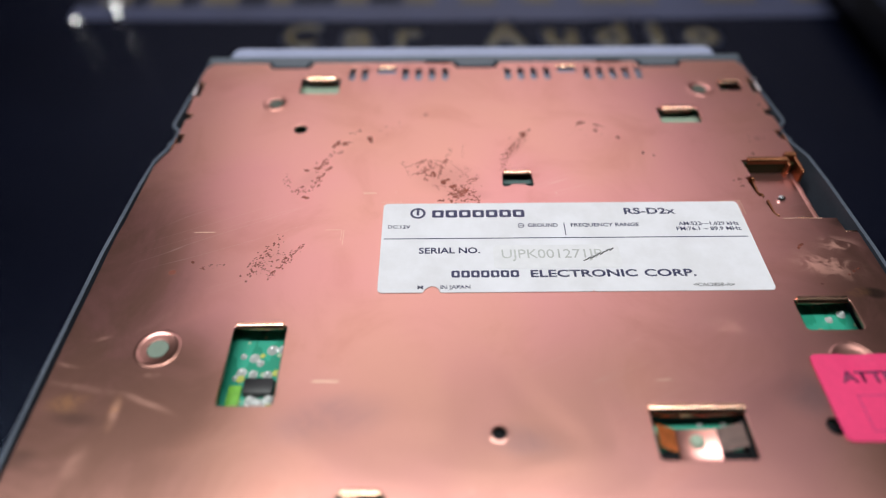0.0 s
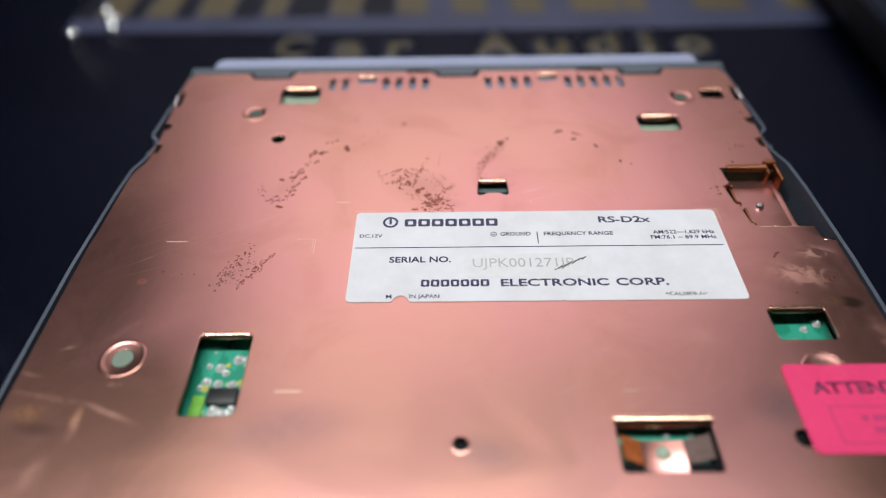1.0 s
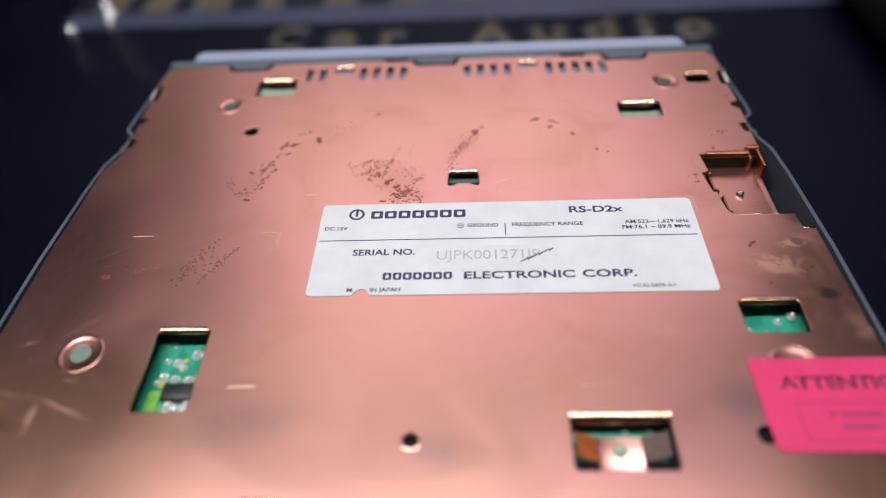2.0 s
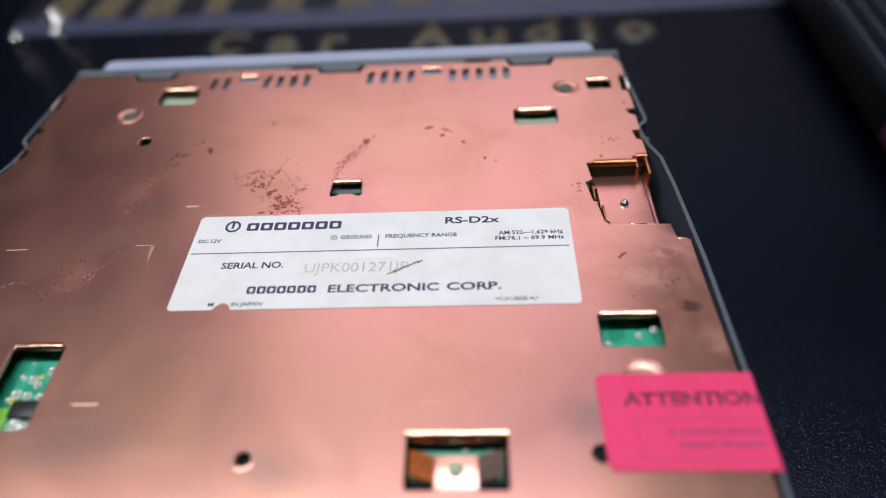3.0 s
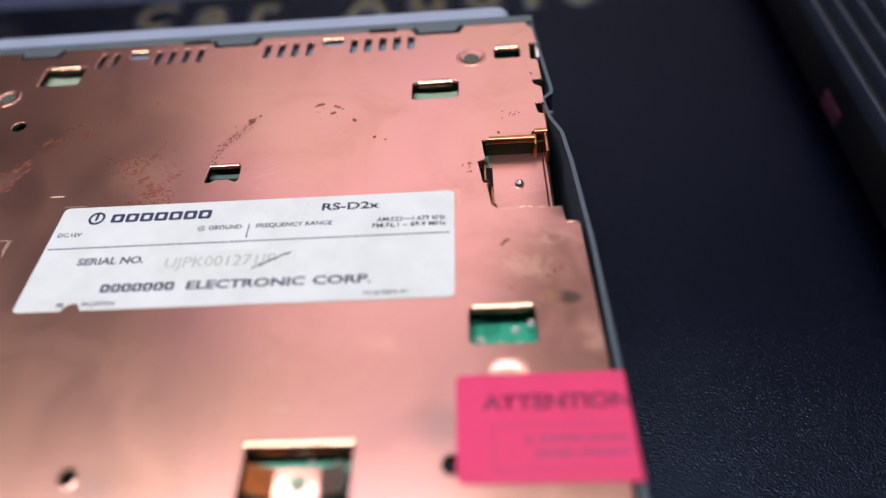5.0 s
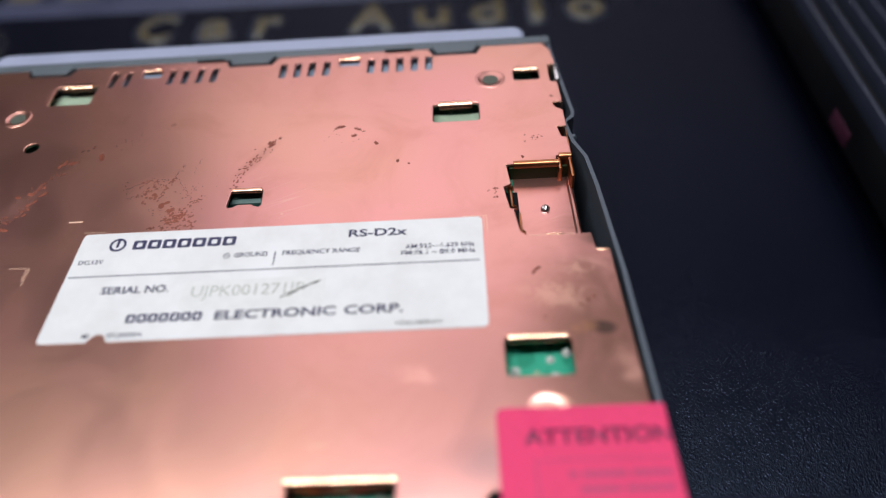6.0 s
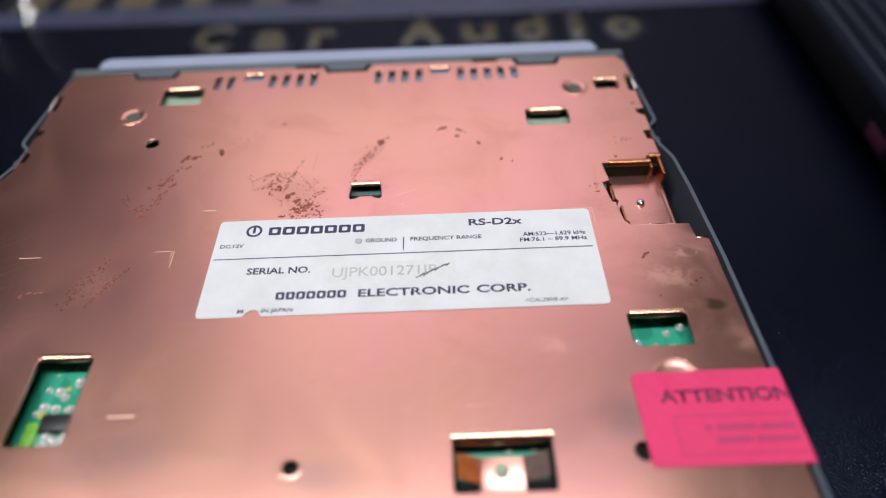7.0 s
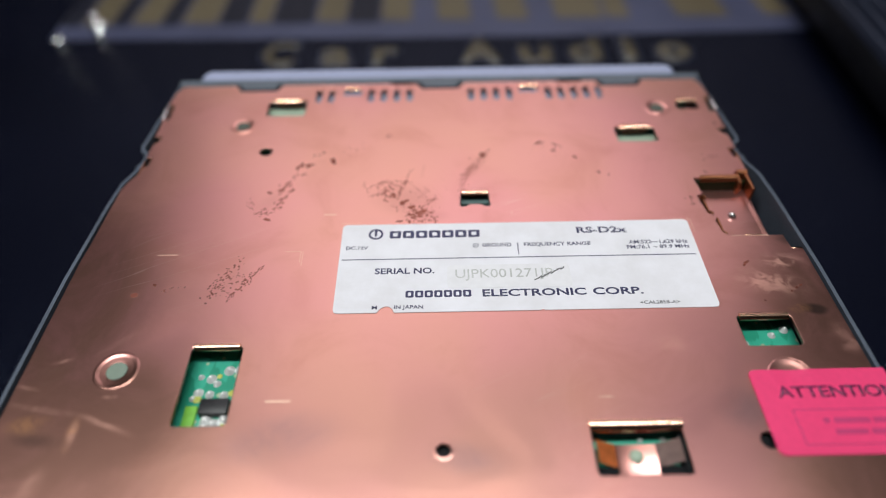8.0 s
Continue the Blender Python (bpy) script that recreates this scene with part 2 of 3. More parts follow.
MAGENTA = plain("magenta_tape", (0.065, 0.013, 0.034), 0.5, 0.0, 700, 0.6)


# ---- mesh helpers ----
def link(name, mesh, material, parent=None, label=""):
    mesh.materials.clear()
    mesh.materials.append(material)
    ob = new(name, mesh)
    ob.parent = parent
    return tagged(ob, label) if label else ob


def part(name, bm, material, parent=None, label="", smooth=True):
    mesh = bpy.data.meshes.new(name)
    bmesh.ops.recalc_face_normals(bm, faces=bm.faces)
    bm.to_mesh(mesh)
    bm.free()
    if smooth:
        for p in mesh.polygons:
            p.use_smooth = True
        mesh.set_sharp_from_angle(angle=radians(35))
    return link(name, mesh, material, parent, label)


def box(x0, x1, y0, y1, z0, z1, bevel=0.3, segments=2):
    """A bevelled block, sizes in millimetres."""
    bm = bmesh.new()
    bmesh.ops.create_cube(bm, size=1.0, matrix=Matrix.Translation(((x0 + x1) / 2 * MM, (y0 + y1) / 2 * MM, (z0 + z1) / 2 * MM))
                          @ Matrix.Diagonal(((x1 - x0) * MM, (y1 - y0) * MM, (z1 - z0) * MM, 1)))
    if bevel:
        bmesh.ops.bevel(bm, geom=bm.edges[:], offset=bevel * MM, segments=segments, affect="EDGES", profile=0.5)
    return bm


def rounded(x0, x1, y0, y1, r=0.8, n=4):
    out = []
    for cx, cy, a in ((x1 - r, y1 - r, 0), (x0 + r, y1 - r, 90), (x0 + r, y0 + r, 180), (x1 - r, y0 + r, 270)):
        for k in range(n + 1):
            b = radians(a + 90 * k / n)
            out.append((cx + r * math.cos(b), cy + r * math.sin(b)))
    return out


def ring(x, y, r, n=24):
    return [(x + r * math.cos(2 * math.pi * k / n), y + r * math.sin(2 * math.pi * k / n)) for k in range(n)]


def sheet(name, loops, z_top, thick, bevel, material, parent=None, label=""):
    """A flat sheet with holes: the first loop is the outline, the rest are cut out; millimetres."""
    cu = bpy.data.curves.new(name, "CURVE")
    cu.dimensions, cu.fill_mode = "2D", "BOTH"
    cu.extrude, cu.bevel_depth, cu.bevel_resolution, cu.offset = max(0.0, thick / 2 - bevel) * MM, bevel * MM, 2, -bevel * MM
    for loop in loops:
        sp = cu.splines.new("POLY")
        sp.points.add(len(loop) - 1)
        for p, (x, y) in zip(sp.points, loop):
            p.co = (x * MM, y * MM, 0, 1)
        sp.use_cyclic_u = True
    tmp = bpy.data.objects.new(name, cu)
    scene.collection.objects.link(tmp)
    mesh = bpy.data.meshes.new_from_object(tmp.evaluated_get(bpy.context.evaluated_depsgraph_get()))
    bpy.data.objects.remove(tmp)
    mesh.transform(Matrix.Translation((0, 0, (z_top - thick / 2) * MM)))
    bm = bmesh.new()
    bm.from_mesh(mesh)
    bmesh.ops.remove_doubles(bm, verts=bm.verts[:], dist=2e-6)
    bm.to_mesh(mesh)
    bm.free()
    mesh.set_sharp_from_angle(angle=radians(40))
    for p in mesh.polygons:
        p.use_smooth = abs(p.normal.z) < 0.99
    return link(name, mesh, material, parent, label)


def words(name, text, x0, x1, base, cap, z, material, parent=None, label="", bold=0.0, shear=0.0, thick=0.04):
    """Raised print of a line of text that fills x0 to x1 on its base line, with that cap height; millimetres."""
    cu = bpy.data.curves.new(name, "FONT")
    cu.body, cu.size, cu.shear, cu.offset, cu.resolution_u = text, 1.0, shear, bold, 3
    tmp = bpy.data.objects.new(name, cu)
    scene.collection.objects.link(tmp)
    mesh = bpy.data.meshes.new_from_object(tmp.evaluated_get(bpy.context.evaluated_depsgraph_get()))
    bpy.data.objects.remove(tmp)
    xs = [v.co.x for v in mesh.vertices]
    sx = (x1 - x0) / (max(xs) - min(xs)) * MM
    sy = cap / 0.70 * MM
    mesh.transform(Matrix.Translation((x0 * MM - min(xs) * sx, base * MM, z * MM)) @ Matrix.Diagonal((sx, sy, 1, 1)))
    bm = bmesh.new()
    bm.from_mesh(mesh)
    ext = bmesh.ops.extrude_face_region(bm, geom=bm.faces[:])
    for v in ext["geom"]:
        if isinstance(v, bmesh.types.BMVert):
            v.co.z += thick * MM
    bm.to_mesh(mesh)
    bm.free()
    return link(name, mesh, material, parent, label)


def lathe(profile, x, y, n=28):
    """A turned form from (radius, z) pairs in millimetres."""
    bm = bmesh.new()
    rows = []
    for r, z in profile:
        if r <= 0:
            rows.append([bm.verts.new((x * MM, y * MM, z * MM))] * n)
        else:
            rows.append([bm.verts.new(((x + r * math.cos(2 * math.pi * k / n)) * MM, (y + r * math.sin(2 * math.pi * k / n)) * MM, z * MM)) for k in range(n)])
    for a, b in zip(rows, rows[1:]):
        for k in range(n):
            q = []
            for v in (a[k], a[(k + 1) % n], b[(k + 1) % n], b[k]):
                if v not in q:
                    q.append(v)
            if len(q) > 2:
                bm.faces.new(q)
    return bm


def strip(points, z0, z1, thick):
    """An upright sheet-metal wall along a plan line; millimetres. The inside lies to the left of the line's run."""
    bm = bmesh.new()
    n = len(points)
    offs = []
    for i in range(n):
        a, b = points[max(0, i - 1)], points[min(n - 1, i + 1)]
        d = Vector((b[0] - a[0], b[1] - a[1])).normalized()
        offs.append((points[i][0] - d.y * thick, points[i][1] + d.x * thick))
    rows = []
    for (x, y), (u, v) in zip(points, offs):
        rows.append([bm.verts.new((p * MM, q * MM, z * MM)) for p, q, z in ((x, y, z0), (x, y, z1), (u, v, z1), (u, v, z0))])
    for a, b in zip(rows, rows[1:]):
        for k in range(4):
            bm.faces.new((a[k], a[(k + 1) % 4], b[(k + 1) % 4], b[k]))
    bm.faces.new(rows[0])
    bm.faces.new(rows[-1][::-1])
    return bm


def swept(x0, x1, profile):
    """A bent strip of sheet: a (y, z) profile line carried from x0 to x1, with 0.5 mm thickness; millimetres."""
    bm = bmesh.new()
    n = len(profile)
    rows = []
    for i, (y, z) in enumerate(profile):
        a, b = profile[max(0, i - 1)], profile[min(n - 1, i + 1)]
        d = Vector((b[0] - a[0], b[1] - a[1])).normalized()
        y2, z2 = y + d.y * 0.5, z - d.x * 0.5
        rows.append([bm.verts.new((p * MM, q * MM, r * MM)) for p, q, r in ((x0, y, z), (x1, y, z), (x1, y2, z2), (x0, y2, z2))])
    for a, b in zip(rows, rows[1:]):
        for k in range(4):
            bm.faces.new((a[k], a[(k + 1) % 4], b[(k + 1) % 4], b[k]))
    bm.faces.new(rows[0])
    bm.faces.new(rows[-1][::-1])
    return bm


def lip(x0, x1, y, parent, r=1.1, drop=1.6, name="window_lip", material=BRIGHT_COPPER):
    """The rolled lip on the far rim of a window: sheet curling forward and down into the opening."""
    prof = [(y + 0.3, 50.0)] + [(y - r * math.sin(radians(a)), 50.05 - r + r * math.cos(radians(a))) for a in range(0, 91, 15)]
    if drop > 0:
        prof.append((y - r, 50.0 - r - drop))
    return part(name, swept(x0, x1, prof), material, parent, "bright rolled copper lip")


# ---- setting ----
table = sheet("tabletop", [[(-1250, -950), (1250, -950), (1250, 1550), (-1250, 1550)]], 0.0, 30.0, 1.0, LEATHER)
tagged(table, "navy leatherette bench top with a fine pebbled grain", "tabletop", kind="structure")

# ---- the upturned stereo ----
stereo = tagged(new("car_stereo"), "upturned car stereo with a stained copper base plate and grey front", "car stereo")

outline = [(83.6, 0.9), (85.4, -2.6), (86.0, -9.6), (83.9, -9.9), (83.9, -16.8), (85.6, -17.2), (85.9, -25.6), (83.4, -26.2), (83.8, -27.6), (85.6, -29.0),
           (85.4, -35.4), (83.2, -35.7), (83.6, -39.0), (84.8, -39.4), (84.8, -45.9),
           (81.2, -45.9), (80.8, -47.9), (69.4, -48.2), (69.8, -54.6), (68.0, -55.4), (68.7, -62.0), (69.8, -62.2), (69.5, -62.9), (70.0, -68.6),
           (71.1, -70.0), (84.4, -70.0), (84.6, -74.2), (87.3, -75.0), (87.9, -110), (88.0, -165),
           (-88.0, -165), (-87.6, -110), (-87.4, -75.2), (-87.2, -70.0), (-87.2, -49.0), (-86.2, -45.5), (-84.6, -42.0), (-84.6, -39.4), (-83.4, -39.0), (-83.2, -35.7), (-85.0, -35.4),
           (-85.2, -29.0), (-83.6, -27.4), (-83.4, -26.2), (-85.6, -25.6), (-85.6, -17.0), (-84.0, -16.8), (-84.0, -9.8), (-86.0, -9.6), (-85.4, -2.6), (-83.6, 0.9)]
outline = narrowed(outline)
# the front rim steps back round the three grey tabs
for a, b in ((-64.4, -49.8), (-7.2, 7.8), (49.8, 64.6)):
    outline += [(a, 0.9), (a + 1.6, -2.4), (b - 1.6, -2.4), (b, 0.9)]

VENTS = [-37.7, -33.8, -21.4, -17.4, -13.3, -9.3, 9.9, 13.9, 17.8, 21.9, 34.2, 38.1, 42.1, 46.1, 50.0]
holes = [rounded(x - 0.85, x + 0.85, -8.9, -2.4, 0.35, 2) for x in VENTS]
holes += [rounded(-30.0, -24.4, -5.4, -2.2, 0.4, 2), rounded(25.0, 31.2, -5.4, -2.0, 0.4, 2)]
holes += [rounded(-52.6, -41.0, -16.0, -7.7, 0.6), rounded(51.2, 62.7, -31.4, -24.3, 0.9), rounded(72.4, 79.0, -15.7, -11.2, 0.4)]
holes.append([(5.1, -52.6), (12.3, -52.6), (12.6, -57.2), (12.1, -57.8), (11.1, -57.5), (10.3, -56.9), (7.2, -56.9), (6.3, -57.6), (5.2, -57.8), (4.8, -57.1)])
holes += [rounded(64.2, 76.2, -102.9, -94.9, 0.9), rounded(-53.8, -43.0, -119.3, -100.6, 0.9), rounded(27.6, 45.2, -130.8, -120.4, 0.7),
          rounded(-29.2, -21.0, -146.0, -136.2, 0.8)]
holes += [ring(-49.6, -33.4, 1.75), ring(-58.5, -20.8, 3.25), ring(66.2, -14.7, 3.45), ring(-0.7, -125.3, 1.35), ring(61.1, -124.5, 1.7),
          ring(-68.2, -106.4, 4.25), ring(70.4, -110.6, 4.5)]
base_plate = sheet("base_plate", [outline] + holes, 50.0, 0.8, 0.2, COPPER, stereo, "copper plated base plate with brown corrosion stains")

# rolled lips of the windows
for x0, x1, y, roll in ((-50.9, -42.6, -7.9, 0.9), (52.7, 61.0, -24.4, 0.9), (72.8, 78.6, -11.2, 0.45), (25.4, 30.8, -2.0, 0.28), (-29.6, -24.8, -2.2, 0.28)):
    lip(x0, x1, y, base_plate, roll, 0.0)
for x0, x1, y, roll in ((5.3, 12.1, -52.6, 0.3), (64.8, 75.6, -94.9, 0.55), (-53.2, -43.6, -100.6, 0.45)):
    lip(x0, x1, y, base_plate, roll, 0.0)
lip(-28.4, -21.8, -136.2, base_plate, 1.0, 1.0)
lip(27.4, 45.4, -120.4, base_plate, 1.0, 0.0)
# near-black block that paints the shadow just below the far lip
part("window_shade_block", box(26.8, 45.8, -121.7, -119.4, 45.6, 49.0, 0.2), DARK, base_plate)


def dimple(x, y, outer, inner, depth, core=None):
    """A pressed ring with a low rim round a sunk centre, and the lacquered core that shows in it."""
    low = 50.0 - depth
    prof = [(outer + 0.6, 49.99), (outer + 0.4, 50.10), (outer + 0.15, 50.16), (outer - 0.15, 50.12), (outer - 0.45, 49.98), (outer - 0.8, low + 0.04), (inner + 0.12, low + 0.03), (inner, low), (inner, low - 1.0)]
    ob = part("pressed_ring", lathe(prof, x, y, 40), COPPER, base_plate)
    if core:
        part("ring_core", lathe([(0, low + 0.05), (inner - 0.1, low), (inner - 0.05, low - 0.6)], x, y), core, ob, "lacquered core of the ring")
    return ob


dimple(-58.5, -20.8, 3.1, 2.1, 0.2, GREY_GREEN)
dimple(66.2, -14.7, 3.3, 2.1, 0.2, GREY_GREEN)
dimple(-68.2, -106.2, 4.1, 2.2, 0.12, CORE_GREEN)
# near-black discs give the two punched holes their inner darkness
for x, y in ((-0.7, -125.3), (61.1, -124.5)):
    part("hole_shade_disc", lathe([(0, 48.3), (1.9, 48.3), (1.9, 47.6)], x, y), DARK, base_plate)
part("pressed_dimple", lathe([(4.6, 49.99), (4.4, 50.07), (4.1, 50.06), (3.6, 49.9), (2.8, 49.78), (1.6, 49.70), (0, 49.67)], 70.4, -110.6, 40), COPPER, base_plate, "pressed copper dimple with a bright rim")

# scribed marks
for x0, x1, y0, y1 in ((-69.0, -64.1, -73.5, -73.3), (-38.3, -34.6, -73.0, -72.85), (-33.9, -33.75, -77.6, -72.9), (-34.4, -34.28, -76.4, -72.9),
                       (57.5, 62.6, -63.95, -63.82), (62.5, 62.63, -68.6, -63.9), (61.9, 62.0, -67.6, -64.1), (-25.5, -20.5, -63.6, -63.5),
                       (-36.2, -31.0, -114.4, -114.0), (30.5, 33.5, -114.6, -114.4), (71.1, 80.5, -70.25, -70.1), (-30.2, -27.0, -60.3, -59.9)):
    part("scribed_mark", box(x0, x1, y0, y1, 49.98, 50.03, 0), SCRIBE, base_plate)


crust = bmesh.new()


def corrosion(seed, strokes, fine=0.62):
    """Crusty brown spots strewn along strokes: start, end, how many, spot radius and spread; millimetres."""
    rnd, bm = random.Random(seed), crust
    for x0, y0, x1, y1, count, size, spread in strokes:
        if count > 4:
            count, size, spread = int(count * 2.2), size * fine, spread * 1.25 + 0.12
        run = math.atan2(y1 - y0, x1 - x0) if count > 1 else rnd.uniform(0, 3)
        for k in range(count):
            f = (k + rnd.uniform(-0.4, 0.4)) / max(1, count - 1) if count > 1 else 0.5
            cx, cy = x0 + (x1 - x0) * f + rnd.gauss(0, spread), y0 + (y1 - y0) * f + rnd.gauss(0, spread)
            r0, turn, long = size * rnd.uniform(0.55, 1.35), run + rnd.gauss(0, 0.5), rnd.uniform(1.0, 1.7)
            n = 9
            rim = []
            for i in range(n):
                a, q = 2 * math.pi * i / n, r0 * rnd.uniform(0.65, 1.2)
                u, v = q * long * math.cos(a), q / long ** 0.5 * math.sin(a)
                rim.append(bm.verts.new(((cx + u * math.cos(turn) - v * math.sin(turn)) * MM, (cy + u * math.sin(turn) + v * math.cos(turn)) * MM, 50.004 * MM)))
            top = bm.verts.new((cx * MM, cy * MM, 50.03 * MM))
            for i in range(n):
                bm.faces.new((rim[i], rim[(i + 1) % n], top))


corrosion(1, ((-44.6, -61.5, -44.5, -61.5, 1, 0.95, 0), (-50.4, -53.6, -49.6, -57.6, 5, 0.30, 0.3), (-48.2, -59.0, -44.2, -58.7, 5, 0.45, 0.4),
              (-43.0, -58.8, -41.7, -54.1, 7, 0.42, 0.35), (-46.0, -51.0, -42.0, -49.8, 4, 0.48, 0.5), (-42.8, -55.0, -41.2, -47.5, 7, 0.5, 0.5),
              (-40.6, -51.0, -39.0, -50.2, 2, 0.5, 0.1), (-41.6, -47.8, -39.4, -43.6, 6, 0.45, 0.3), (-39.4, -41.0, -38.4, -39.2, 4, 0.55, 0.2),
              (-37.6, -44.0, -36.8, -43.6, 2, 0.45, 0.1), (-36.8, -40.2, -35.8, -39.6, 2, 0.65, 0.1), (-35.6, -35.4, -33.4, -34.2, 3, 0.28, 0.3),
              (-30.1, -38.1, -30.1, -38.1, 1, 0.7, 0), (-27.0, -34.4, -22.5, -30.4, 5, 0.25, 0.5)))
corrosion(2, ((-21.2, -47.6, -18.2, -54.2, 9, 0.22, 0.25), (-17.2, -49.2, -13.8, -47.4, 9, 0.28, 0.2), (-13.8, -47.4, -8.6, -47.7, 10, 0.26, 0.2),
              (-16.2, -53.0, -13.3, -49.6, 9, 0.45, 0.35), (-15.2, -54.8, -12.4, -53.0, 7, 0.55, 0.35), (-11.7, -54.2, -9.6, -47.3, 13, 0.36, 0.2),
              (-9.6, -47.3, -8.2, -42.4, 9, 0.2, 0.15), (-10.8, -56.2, -9.6, -55.6, 3, 0.65, 0.2), (-7.8, -57.8, -7.2, -57.5, 2, 0.6, 0.1),
              (-8.8, -60.2, -2.4, -60.3, 14, 0.5, 0.7), (-8.0, -61.6, -4.0, -59.0, 10, 0.6, 0.5), (-5.8, -58.2, -1.0, -53.8, 12, 0.32, 0.2),
              (-11.4, -62.9, -1.6, -63.0, 14, 0.42, 0.25), (-4.6, -52.4, -3.6, -50.2, 5, 0.2, 0.3), (-12.6, -57.6, -2.0, -58.6, 9, 0.24, 0.8),
              (-7.4, -52.4, -2.6, -55.6, 7, 0.24, 0.5), (-20.0, -50.0, -1.0, -51.5, 16, 0.14, 1.8),
              (-20.5, -50.5, -15.5, -47.4, 16, 0.2, 0.0), (-15.5, -47.4, -11.0, -49.6, 14, 0.2, 0.0), (-19.0, -53.2, -12.0, -50.4, 16, 0.18, 0.05),
              (-8.2, -48.0, -3.6, -55.0, 14, 0.17, 0.05), (-5.2, -46.0, -4.6, -40.6, 9, 0.15, 0.05), (-13.0, -57.0, -6.0, -58.4, 12, 0.2, 0.1)), 0.6)
corrosion(3, ((5.2, -51.4, 7.0, -45.0, 11, 0.34, 0.4), (6.9, -45.4, 9.0, -41.8, 9, 0.42, 0.45), (8.8, -42.2, 11.4, -37.4, 9, 0.3, 0.5),
              (11.0, -37.6, 12.4, -35.8, 6, 0.6, 0.3), (12.2, -35.6, 13.4, -34.0, 4, 0.35, 0.3)), 0.64)
corrosion(4, ((27.1, -32.1, 27.9, -31.7, 3, 0.6, 0.2), (31.6, -35.2, 32.2, -34.8, 2, 0.55, 0.1), (32.0, -32.6, 34.4, -33.6, 4, 0.36, 0.25),
              (37.5, -38.3, 37.5, -38.3, 1, 0.6, 0), (42.9, -44.9, 42.9, -44.9, 1, 0.4, 0), (45.5, -46.0, 45.5, -46.0, 1, 0.3, 0), (25.0, -34.0, 30.0, -36.0, 5, 0.15, 0.8)))
corrosion(5, ((-53.8, -87.4, -52.2, -80.8, 12, 0.34, 0.5), (-52.4, -85.0, -50.2, -77.6, 12, 0.36, 0.5), (-50.4, -78.4, -48.2, -75.2, 6, 0.3, 0.4),
              (-49.0, -88.2, -46.3, -83.2, 9, 0.34, 0.2), (-46.6, -83.4, -43.0, -77.8, 11, 0.36, 0.2), (-51.0, -84.0, -47.0, -79.0, 8, 0.25, 0.7),
              (-70.8, -85.9, -70.8, -85.9, 1, 0.8, 0), (-67.0, -82.9, -67.0, -82.9, 1, 0.4, 0)))
corrosion(6, ((72.6, -39.6, 76.8, -39.0, 5, 0.32, 0.4), (71.9, -45.7, 71.9, -45.7, 1, 0.3, 0), (63.4, -56.6, 66.0, -55.6, 5, 0.3, 0.6), (64.6, -58.6, 65.2, -58.2, 2, 0.35, 0.2),
              (81.1, -23.3, 81.1, -23.3, 1, 0.35, 0), (70.8, -79.6, 72.2, -79.0, 4, 0.42, 0.25), (78.6, -88.2, 82.2, -86.2, 3, 0.3, 0.2), (72.2, -90.7, 72.2, -90.7, 1, 0.4, 0)))
spots = part("corrosion_crust", crust, CORROSION, base_plate)
tagged(spots, "red brown corrosion spots strewn over the plate", kind="stuff")

for x, y in ((-0.7, -125.3),):
    part("hole_rim", lathe([(1.95, 49.99), (1.75, 50.06), (1.5, 50.05), (1.36, 49.8)], x, y), COPPER, base_plate, "bright rim of the punched hole")

# recessed clip tab at the side, with its rivet, hanging below the plate
tab = bmesh.new()
rows = []
for y, z in ((-73.0, 46.5), (-69.0, 46.3), (-62.0, 46.1), (-52.0, 46.0), (-48.9, 45.9), (-48.7, 45.0)):
    rows.append([tab.verts.new((x * MM, y * MM, (z + d) * MM)) for x, d in ((69.3, -0.6), (69.4, 0.0), (81.6, 0.0), (82.0, 0.25), (82.5, 0.3), (83.0, -0.1), (83.4, -2.5))])
for a, b in zip(rows, rows[1:]):
    for k in range(6):
        tab.faces.new((a[k], a[k + 1], b[k + 1], b[k]))
clip = part("clip_tab", tab, COPPER, base_plate, "recessed copper clip tab", smooth=False)
part("rivet", lathe([(1.05, 45.6), (1.0, 46.5), (0.75, 46.85), (0.3, 47.0), (0, 46.8)], 75.9, -59.2, 20), BRIGHT_STEEL, clip, "small bright steel rivet")
lip(69.6, 80.0, -48.0, base_plate, 0.5, 0.2, "clip_fold", DULL_COPPER)
lip(80.2, 83.0, -45.9, base_plate, 0.5, 3.0, "clip_fold", DULL_COPPER)
part("clip_fold", box(82.2, 83.1, -53.0, -46.2, 44.5, 50.1, 0.35), DULL_COPPER, base_plate)
part("clip_fold", box(79.8, 80.6, -50.2, -46.2, 44.5, 49.9, 0.3), DULL_COPPER, base_plate)
part("clip_ledge", box(68.6, 82.0, -48.9, -48.2, 44.0, 49.3, 0.25), plain("dark_olive_lacquer", (0.014, 0.019, 0.005), 0.5, gloss=0.2), base_plate, "dark olive lacquered wall behind the tab")
for x, y in ((68.3, -55.8), (68.6, -61.8), (69.8, -69.2)):
    part("slit_end", lathe([(0.85, 49.6), (0.75, 49.95), (0.5, 49.7), (0.45, 48.4)], x, y, 14), DULL_COPPER, base_plate)
for x, y0, y1 in ((68.35, -61.4, -56.2), (69.75, -68.6, -63.4)):
    part("slit_edge", box(x - 0.2, x + 0.25, y0, y1, 48.4, 49.9, 0.1), DULL_COPPER, base_plate)
# added near-black block, shadow made solid beneath the slits
part("slit_shadow", box(67.2, 70.1, -69.6, -54.0, 45.9, 46.7, 0.1), DARK, base_plate)
part("tab_curl", box(74.6, 78.4, -70.15, -69.85, 49.7, 50.12, 0.1), BRIGHT_COPPER, base_plate)

